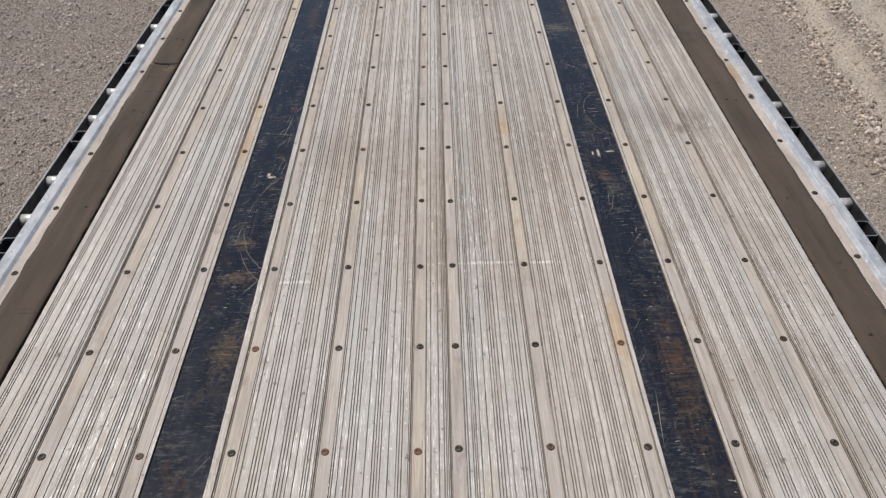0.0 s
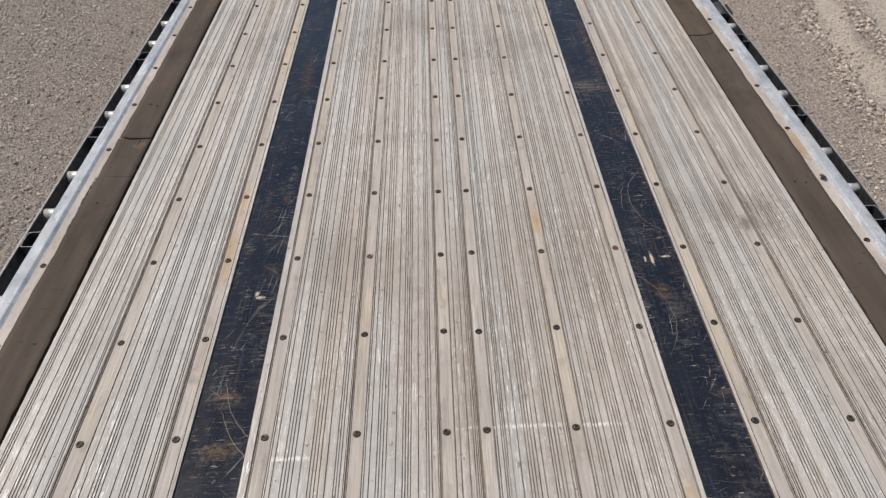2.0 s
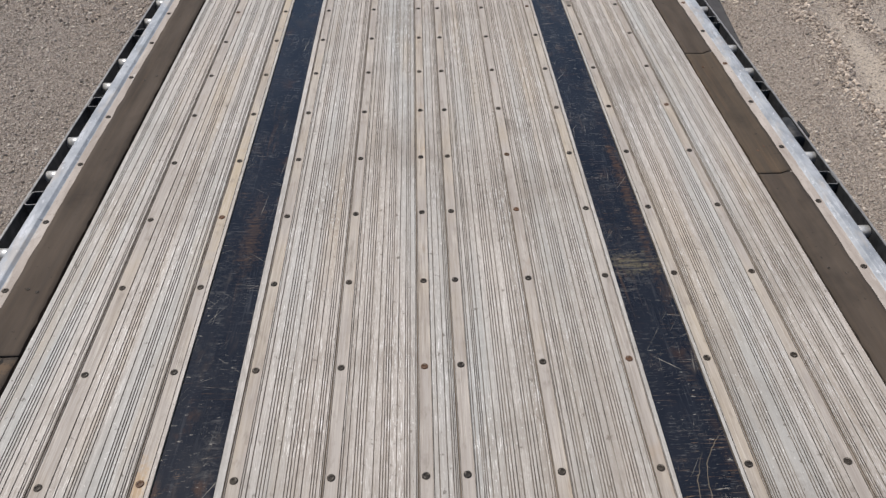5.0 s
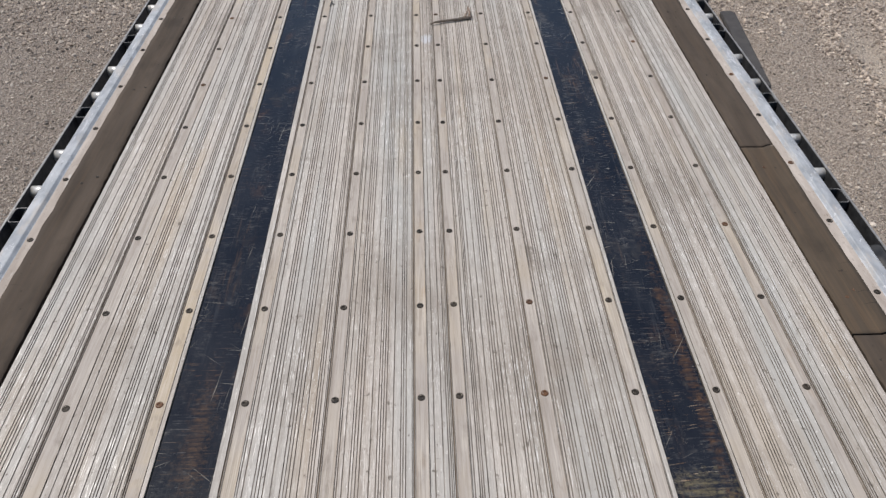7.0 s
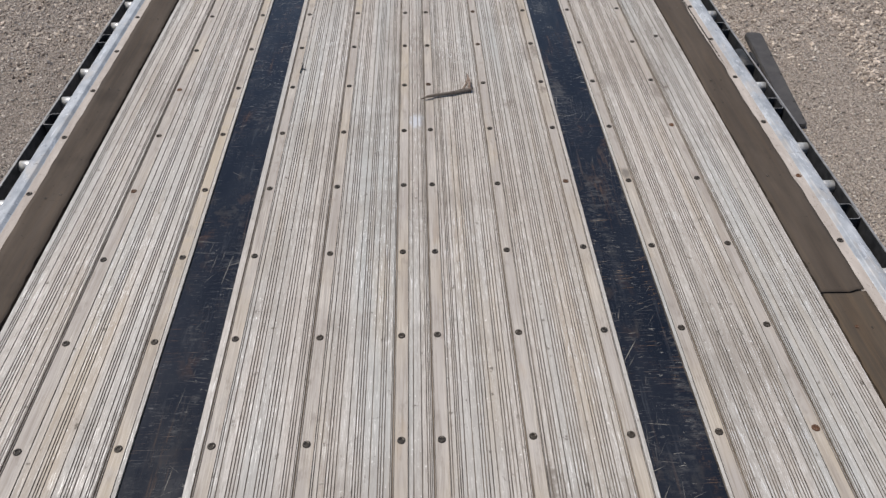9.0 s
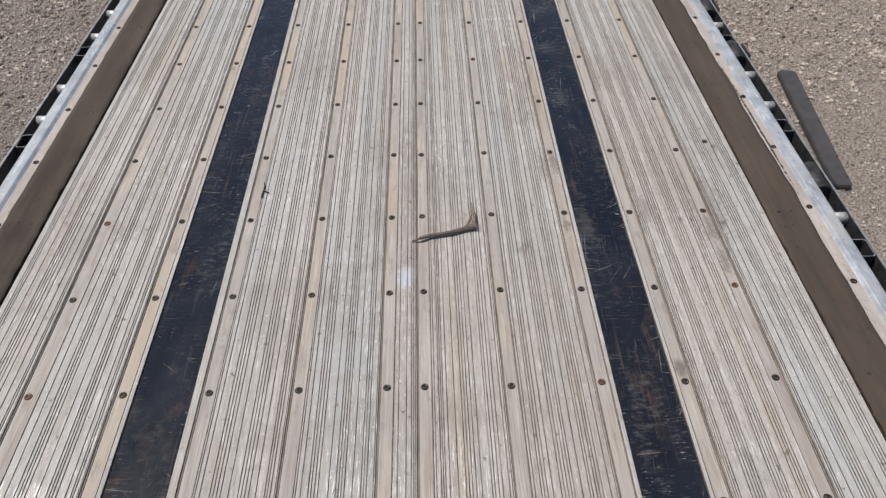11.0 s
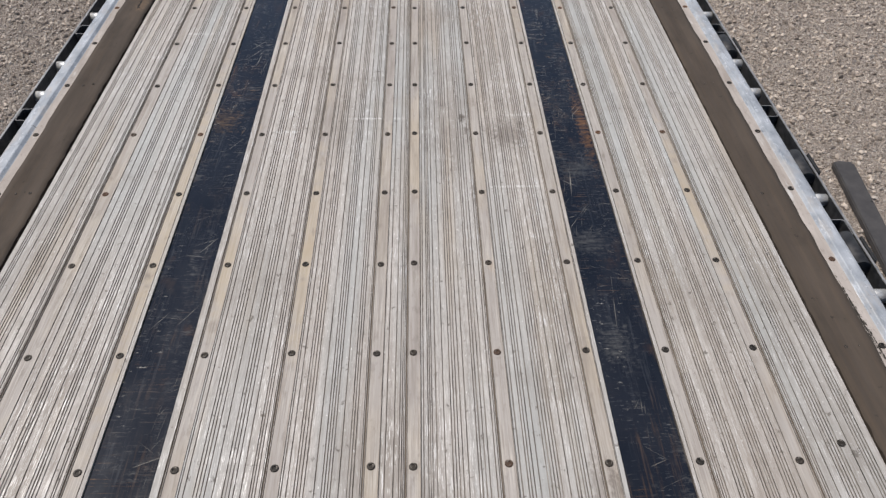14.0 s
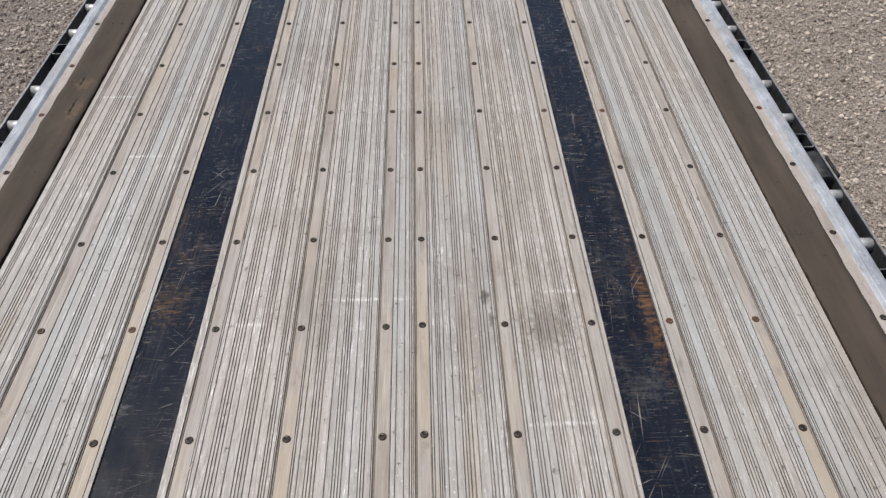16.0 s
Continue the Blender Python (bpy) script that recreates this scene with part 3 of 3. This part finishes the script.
plank(C[5] - JOINT, C[6] - JOINT - 0.0004, C[5], -1, (0.022, 0.032, 0.0365, 0.041, 0.050, 0.067, 0.083, 0.0895, 0.096, 0.104, 0.115, 0.136, 0.142, 0.150, 0.158, 0.172))
plank(C[6] - JOINT, C[7] - JOINT - 0.0004, C[6], -1, (0.023, 0.036, 0.042, 0.049, 0.060, 0.077, 0.084, 0.091, 0.098, 0.104, 0.120, 0.135, 0.141, 0.149, 0.155, 0.162, 0.178))
plank(C[7] - JOINT, 0.4835, C[7], -1, ())
plank(0.6220, C[8] + JOINT, C[8], 1, ())
plank(C[8] + JOINT + 0.0004, C[9] + JOINT, C[9], 1, (-0.188, -0.183, -0.177, -0.154, -0.147, -0.140, -0.134, -0.127, -0.100, -0.094, -0.086, -0.080, -0.074, -0.054, -0.046, -0.040, -0.033))
plank(C[9] + JOINT + 0.0004, 1.038, None, None, (0.889, 0.894, 0.912, 0.931, 0.938, 0.945, 0.952, 0.959, 0.980, 0.999, 1.006, 1.013, 1.020))

for x, y in ((0.965, 4.913),):
    stray = tagged(new("loose_screw", SCREW_MESH), "small dark screw head sunk in the ribbed deck", "screw")
    stray.matrix_basis = pose(x, y, 0.0)

# two black strips let into the deck
for x0, x1 in ((-0.6220, -0.4885), (0.4840, 0.6215)):
    part("nailing_strip", box(bmesh.new(), x0, x1, Y_BACK, Y_FRONT, -0.045, -0.0045, 0.0015), BLACK, trailer, "scratched black-painted nailing strip")


def edge_board(side, x_in, x_out, y0, y1, material, label, seed, sunk=0.006):
    """A timber at the deck's edge, its outer side ragged with dried mud."""
    bm = bmesh.new()
    steps = max(4, int((y1 - y0) / 0.014))
    rows = []
    for i in range(steps + 1):
        y = y0 + (y1 - y0) * i / steps
        out = x_out + 0.0035 * noise.noise((seed, y * 3.1, 0)) + 0.004 * noise.noise((seed, y * 13, 4))
        inn = x_in + 0.0035 * noise.noise((seed + 9, y * 9, 2)) + 0.0045 * noise.noise((seed, y * 31, 6))
        row = []
        for j in range(7):
            x = inn + (out - inn) * j / 6
            z = -sunk + 0.0025 * noise.noise((side * x * 14, y * 5, seed))
            if j == 6:
                z = 0.0012
            if j == 5:
                z = 0.001 + 0.001 * noise.noise((x * 30, y * 11, seed))
            row.append(bm.verts.new((side * x, y, z)))
        row.append(bm.verts.new((side * out, y, -0.05)))
        row.insert(0, bm.verts.new((side * inn, y, -0.05)))
        rows.append(row)
    for a, b in zip(rows, rows[1:]):
        for j in range(len(a) - 1):
            bm.faces.new((a[j], a[j + 1], b[j + 1], b[j])).smooth = 0 < j < 7
        bm.faces.new((a[-1], a[0], b[0], b[-1]))
    bm.faces.new(rows[0])
    bm.faces.new(rows[-1][::-1])
    bmesh.ops.recalc_face_normals(bm, faces=bm.faces)
    board = part("edge_board", bm, material, trailer, label)
    for k in BOLT_ROWS:
        if y0 + 0.05 < k * ROW < y1 - 0.05 and k % 2 == 1:
            for x in (1.088, 1.126):
                ob = new("nail", SCREW_MESH)
                ob.parent = board
                ob.matrix_basis = pose(side * (x + shake.uniform(-0.006, 0.006)), k * ROW + shake.uniform(-0.02, 0.02), -sunk - 0.0005, 0, 0, shake.uniform(0, 360)) @ Matrix.Scale(0.55, 4)


MUDDY = "brown timber edge board caked in dried mud"
edge_board(-1, 1.0510, 1.162, Y_BACK, 1.897, MUD, MUDDY, 1, 0.004)
edge_board(-1, 1.0510, 1.162, 1.903, Y_FRONT, MUD, MUDDY, 2, 0.004)
edge_board(1, 1.0475, 1.158, Y_BACK, 2.597, MUD, MUDDY, 3)
edge_board(1, 1.0475, 1.158, 2.603, 3.457, WOOD, "lighter brown timber edge board with bare grain", 4)
edge_board(1, 1.0475, 1.158, 3.463, Y_FRONT, MUD, MUDDY, 5)


# ---- the two sides: rail, pockets, spools, rub rail ----
def pocket(side, y):
    """A stake pocket: an open rectangular tube with a bright worn rim."""
    bm = bmesh.new()
    levels = ((-0.110, 0.0), (-0.0155, 0.0), (-0.0140, 0.0008))
    outer, inner = [], []
    for z, tuck in levels:
        for ring, inset in ((outer, tuck), (inner, 0.0035 - tuck)):
            x0, x1, h = 1.2405 + inset, 1.2915 - inset, 0.036 - inset
            cut_off = 0.006
            ring.append([bm.verts.new((side * x, y + d, z)) for x, d in ((x0, -h), (x1 - cut_off, -h), (x1, -h + cut_off), (x1, h - cut_off), (x1 - cut_off, h), (x0, h))])
    for k in range(6):
        j = (k + 1) % 6
        for rings in (outer, inner):
            for lo, hi in zip(rings, rings[1:]):
                bm.faces.new((lo[k], lo[j], hi[j], hi[k]))
        bm.faces.new((outer[-1][k], outer[-1][j], inner[-1][j], inner[-1][k])).material_index = 1
        bm.faces.new((outer[0][k], outer[0][j], inner[0][j], inner[0][k]))
    bmesh.ops.recalc_face_normals(bm, faces=bm.faces)
    part("stake_pocket", bm, [STEEL_DARK, STEEL_EDGE], trailer)


def side_rail(side):
    out = [(1.150, -0.11), (1.150, -0.001), (1.1900, 0.0), (1.1920, 0.0010), (1.1985, 0.0080), (1.2010, 0.0092), (1.2290, 0.0082), (1.2365, 0.0050), (1.2400, -0.002), (1.240, -0.11)]
    mats = [0, 1, 0, 0, 0, 0, 0, 0, 0, 0]
    rail = part("side_rail", extruded([(side * x, z) for x, z in out], Y_BACK, Y_FRONT, mats), [RAIL, FLANGE], trailer, "galvanised side rail with a dusty screw flange")
    screws(rail, side * 1.1765, -0.0005, (5,) if side < 0 else ())
    part("rub_rail", box(box(bmesh.new(), *sorted((side * 1.292, side * 1.301)), Y_BACK, Y_FRONT, -0.090, -0.014, 0.002), *sorted((side * 1.2925, side * 1.2985)), Y_BACK, Y_FRONT, -0.0145, -0.0125, 0, 1), [STEEL_DARK, STEEL_EDGE], trailer, "dark steel rub rail with a worn bright edge")
    k = 0
    y = 0.142 - 5 * 0.6096
    while y < Y_FRONT - 0.5:
        pocket(side, y)
        for dy in (0.153, 0.362):
            bm = rod(bmesh.new(), (side * 1.2402, y + dy, -0.038), (side * 1.2918, y + dy, -0.038), 0.0190, None, 16)
            rod(bm, (side * 1.2405, y + dy, -0.038), (side * 1.247, y + dy, -0.038), 0.026, None, 16)
            part("spool", bm, PIPE, trailer, "short galvanised pipe spool")
        y += 0.6096


side_rail(-1)
side_rail(1)


def strap_winch(y):
    """A dark hooded winch that hangs in the gap beside the rub rail."""
    winch = tagged(new("strap_winch"), "black steel strap winch hung beside the rub rail", "winch", "strap winches along the rail")
    winch.matrix_basis = pose(0, y, 0)
    part("winch_hood", rod(bmesh.new(), (1.2665, -0.062, -0.034), (1.2665, 0.062, -0.032), 0.0285, None, 20), STEEL_DARK, winch)
    part("winch_frame", box(bmesh.new(), 1.2425, 1.2905, -0.05, 0.05, -0.17, -0.045, 0.004), STEEL_DARK, winch)
    part("winch_hook", box(bmesh.new(), 1.3015, 1.3095, -0.055, 0.045, -0.10, -0.006, 0.003), STEEL_DARK, winch)


for y in (2.878, 4.738, 5.54, 5.936, 6.715):
    strap_winch(y)

# ---- under the deck ----
for x in (-0.48, 0.48):
    bm = box(bmesh.new(), x - 0.075, x + 0.075, Y_BACK, Y_FRONT, -0.165, -0.150)
    box(bm, x - 0.008, x + 0.008, Y_BACK, Y_FRONT, -0.56, -0.165)
    box(bm, x - 0.075, x + 0.075, Y_BACK, Y_FRONT, -0.575, -0.56)
    part("main_beam", bm, STEEL_DARK, trailer)
for k in BOLT_ROWS:
    part("crossmember", box(bmesh.new(), -1.149, 1.149, k * ROW - 0.025, k * ROW + 0.025, -0.150, -0.051), STEEL_DARK, trailer)
for y in (-2.1, -0.85):
    part("axle", rod(bmesh.new(), (-1.05, y, GROUND_Z + 0.5), (1.05, y, GROUND_Z + 0.5), 0.07), STEEL_DARK, trailer)
    part("axle_hanger", box(box(bmesh.new(), -0.56, -0.40, y - 0.1, y + 0.1, GROUND_Z + 0.45, -0.575), 0.40, 0.56, y - 0.1, y + 0.1, GROUND_Z + 0.45, -0.575), STEEL_DARK, trailer)
    for side in (-1, 1):
        for x in (0.74, 1.05):
            wheel = rod(bmesh.new(), (side * (x - 0.11), y, GROUND_Z + 0.5), (side * (x + 0.11), y, GROUND_Z + 0.5), 0.503, None, 40)
            wheel = part("wheel", wheel, RUBBER, trailer)
            part("rim", rod(bmesh.new(), (side * (x - 0.113), y, GROUND_Z + 0.5), (side * (x + 0.113), y, GROUND_Z + 0.5), 0.29, None, 32), PIPE, wheel)
for x in (-0.7, 0.7):
    part("landing_leg", box(box(bmesh.new(), x - 0.06, x + 0.06, 9.0, 9.12, GROUND_Z + 0.03, -0.150, 0.008), x - 0.14, x + 0.14, 8.92, 9.2, GROUND_Z - 0.01, GROUND_Z + 0.03, 0.006), STEEL_DARK, trailer)

# ---- ground ----
def spread(lo, hi, fine_lo, fine_hi, step):
    """Coordinates that lie close together from fine_lo to fine_hi and reach out to lo and hi."""
    mid = np.arange(fine_lo, fine_hi + step / 2, step)
    k = np.linspace(0, 1, 22)[1:] ** 3
    return np.concatenate([(fine_lo + (lo - fine_lo) * k)[::-1], mid, fine_hi + (hi - fine_hi) * k])


def ground_height(x, y):
    h = 0.012 * noise.noise((x * 1.3, y * 1.1, 0)) + 0.010 * noise.noise((x * 5, y * 5, 3))
    near = min(1.0, max(0.0, (8.2 - y) / 1.6))
    for centre, half in ((2.87, 0.15), (3.42, 0.22)):
        d = abs(x - 0.12 * y + 0.12 * noise.noise((x, y * 0.8, 7)) - centre) / half
        h -= near * 0.03 * max(0.0, 1 - d * d)
        if 1.0 < d < 2.2:
            h += near * 0.03 * (1 - abs(d - 1.6) / 0.6) * (0.6 + noise.noise((x * 9, y * 9, 5)))
    fade = 1.0 if abs(x) < 8 and -5 < y < 16 else 0.0
    return h * fade


def ground():
    xs = spread(-600, 600, -6.4, 6.4, 0.05)
    ys = spread(-600, 600, -1.0, 13.6, 0.05)
    me = bpy.data.meshes.new("ground")
    gx, gy = np.meshgrid(xs, ys)
    z = np.array([ground_height(a, b) for a, b in zip(gx.ravel(), gy.ravel())]) + GROUND_Z
    verts = np.stack([gx.ravel(), gy.ravel(), z], 1)
    w, h = len(xs), len(ys)
    i = (np.arange(h - 1)[:, None] * w + np.arange(w - 1)[None, :]).ravel()
    faces = np.stack([i, i + 1, i + 1 + w, i + w], 1)
    me.from_pydata(verts.tolist(), [], faces.tolist())
    me.shade_smooth()
    me.materials.append(GROUND)
    tagged(new("ground", me), "dry grey-brown gravel yard with pale tyre tracks", "ground", kind="structure")


ground()


def stones(name, label, count, sampler, seed, material):
    """Loose stones, many small uneven lumps in one mesh."""
    rng = np.random.default_rng(seed)
    t = (1 + 5 ** 0.5) / 2
    base = np.array([(-1, t, 0), (1, t, 0), (-1, -t, 0), (1, -t, 0), (0, -1, t), (0, 1, t), (0, -1, -t), (0, 1, -t), (t, 0, -1), (t, 0, 1), (-t, 0, -1), (-t, 0, 1)]) / 1.9
    tri = np.array([(0, 11, 5), (0, 5, 1), (0, 1, 7), (0, 7, 10), (0, 10, 11), (1, 5, 9), (5, 11, 4), (11, 10, 2), (10, 7, 6), (7, 1, 8)] + [(3, 9, 4), (3, 4, 2), (3, 2, 6), (3, 6, 8), (3, 8, 9), (4, 9, 5), (2, 4, 11), (6, 2, 10), (8, 6, 7), (9, 8, 1)])
    px, py, size = sampler(rng, count)
    v = base[None] * rng.uniform(0.62, 1.25, (count, 12, 1))
    v = v * rng.uniform(0.6, 1.25, (count, 1, 3)) * size[:, None, None]
    a = rng.uniform(0, 2 * np.pi, count)
    c, s = np.cos(a)[:, None], np.sin(a)[:, None]
    v = np.stack([v[..., 0] * c - v[..., 1] * s, v[..., 0] * s + v[..., 1] * c, v[..., 2] * 0.9], -1)
    pz = np.array([ground_height(p, q) for p, q in zip(px, py)]) + GROUND_Z + size * 0.42
    v += np.stack([px, py, pz], 1)[:, None]
    faces = (tri[None] + 12 * np.arange(count)[:, None, None]).reshape(-1, 3)
    me = bpy.data.meshes.new(name)
    me.from_pydata(v.reshape(-1, 3).tolist(), [], faces.tolist())
    me.materials.append(material)
    tagged(new(name, me), label, "gravel", kind="stuff")


def fine_gravel(rng, n):
    x = rng.uniform(2.45, 4.7, n) * rng.choice([-1, 1], n)
    y = rng.uniform(2.2, 11.4, n)
    bare = (y < 7.2) & ((abs(x - 0.12 * y - 2.87) < 0.12) | (abs(x - 0.12 * y - 3.42) < 0.17)) & (rng.random(n) < 0.8)
    x = np.where(bare, -x, x)
    return x, y, 0.0034 + 0.0062 * rng.random(n) ** 2.2 + 0.012 * rng.random(n) ** 22


def berm_clods(rng, n):
    y = 2.0 + 6.4 * rng.random(n)
    x = rng.choice([2.66, 2.69, 3.13, 3.16, 3.68], n) + 0.12 * y + 0.05 * np.sin(y * 5) + rng.normal(0, 0.06, n)
    return x, y, 0.006 + 0.016 * rng.random(n) ** 3.2


stones("gravel", "loose grey and tan gravel strewn over the yard", 90000, fine_gravel, 3, STONE)
def coarse_crumbs(rng, n):
    y = 7.4 + 5.0 * rng.random(n) ** 0.8
    x = rng.uniform(2.3, 5.2, n) * rng.choice([-1, 1], n)
    return x, y, 0.006 + 0.016 * rng.random(n) ** 3.0


stones("crumbs", "coarse broken gravel crumbs churned over the yard", 26000, coarse_crumbs, 8, CLOD)
stones("rubble", "larger clods and stones beside the tyre tracks", 9000, berm_clods, 4, CLOD)


# ---- loose things ----
def grey_board():
    """A dark board with rounded ends, lying on the gravel."""
    bm = bmesh.new()
    outline = []
    half, length = 0.067, 1.42
    for k in range(9):
        a = math.pi * k / 8
        outline.append((half * math.cos(a), length / 2 - 0.03 + 0.03 * math.sin(a)))
    for k in range(9):
        a = math.pi + math.pi * k / 8
        outline.append((0.86 * half * math.cos(a), -length / 2 + 0.03 + 0.03 * math.sin(a)))
    low = [bm.verts.new((x, y, 0)) for x, y in outline]
    high = [bm.verts.new((x, y, 0.038)) for x, y in outline]
    for i in range(len(low)):
        j = (i + 1) % len(low)
        bm.faces.new((low[i], low[j], high[j], high[i]))
    bm.faces.new(low[::-1])
    top = bm.faces.new(high)
    bmesh.ops.bevel(bm, geom=list(top.edges), offset=0.006, segments=2, affect="EDGES")
    body = part("grey_board", bm, BOARD_GREY, None)
    tagged(body, "long dark grey board with rounded ends on the gravel", "board")
    body.matrix_basis = pose(2.705, 7.21, GROUND_Z + 0.004, 0, 0.5, -6.2)
    for x, y in ((0.045, -0.62), (0.045, -0.40), (0.05, 0.0), (0.05, 0.3)):
        part("board_rivet", rod(bmesh.new(), (x, y, 0.0378), (x, y, 0.0415), 0.008, 0.006, 10), RUBBER, body)


grey_board()


def branch(bm, points, r0, r1, sides=7, mat=0, seed=0):
    """A crooked tapering twig through some points."""
    pts = [Vector(p) for p in points]
    rings = []
    for i, p in enumerate(pts):
        d = (pts[min(i + 1, len(pts) - 1)] - pts[max(i - 1, 0)]).normalized()
        u = d.cross(Vector((0, 0, 1)))
        u = (u if u.length > 0.01 else Vector((1, 0, 0))).normalized()
        w = u.cross(d)
        r = r0 + (r1 - r0) * i / (len(pts) - 1)
        rings.append([bm.verts.new(p + (u * math.cos(a) + w * math.sin(a)) * r * (1 + 0.25 * noise.noise((i * 1.7 + seed, a, 2)))) for a in [2 * math.pi * k / sides for k in range(sides)]])
    for a, b in zip(rings, rings[1:]):
        for k in range(sides):
            f = bm.faces.new((a[k], a[(k + 1) % sides], b[(k + 1) % sides], b[k]))
            f.material_index = mat
    for ring in (rings[0][::-1], rings[-1]):
        bm.faces.new(ring).material_index = mat
    return bm


def broken_stick():
    thing = tagged(new("broken_stick"), "short dry broken stick with splintered end on the deck", "stick")
    thing.matrix_basis = pose(0.11, 4.485, 0)
    bm = bmesh.new()
    line = [(-0.074 + 0.156 * u, -0.020 + 0.042 * u + 0.002 * math.sin(9 * u), 0.009) for u in [k / 9 for k in range(10)]]
    branch(bm, line, 0.0050, 0.0074, 8)
    part("stem", bm, BARK, thing)
    part("tip", branch(bmesh.new(), [(-0.098, -0.026, 0.004), (-0.086, -0.024, 0.006), (-0.072, -0.020, 0.009)], 0.0014, 0.0034), BARK, thing)
    fan = bmesh.new()
    for dx, dy, s in ((0.096, 0.028, 1), (0.093, 0.034, 2), (0.095, 0.019, 3), (0.090, 0.013, 4)):
        branch(fan, [(0.074, 0.020, 0.010), (dx, dy, 0.012)], 0.0032, 0.0008, 5, 0, s)
    part("splinters", fan, BARK, thing)
    part("torn_strip", branch(bmesh.new(), [(0.050, 0.016, 0.004), (0.068, 0.040, 0.020), (0.076, 0.074, 0.026), (0.078, 0.120, 0.018)], 0.0052, 0.0020, 6), BARK_PALE, thing, "pale torn strip of inner wood")
    part("torn_strip", branch(bmesh.new(), [(0.080, 0.022, 0.004), (0.082, 0.050, 0.022), (0.079, 0.082, 0.026), (0.076, 0.116, 0.016)], 0.0062, 0.0022, 6), BARK_PALE, thing, "pale torn strip of inner wood")


broken_stick()


def dark_twig():
    bm = branch(bmesh.new(), [(-0.002, -0.038, 0.003), (0.000, -0.012, 0.004), (0.003, 0.010, 0.005), (-0.003, 0.034, 0.003)], 0.0022, 0.0016, 6)
    branch(bm, [(0.000, -0.006, 0.004), (0.012, -0.014, 0.004), (0.020, -0.017, 0.003)], 0.0026, 0.0012, 6)
    ob = part("twig", bm, STEEL_DARK, None)
    tagged(ob, "small dark forked twig on the ribbed deck", "twig")
    ob.matrix_basis = pose(-0.434, 4.708, 0.0)


dark_twig()
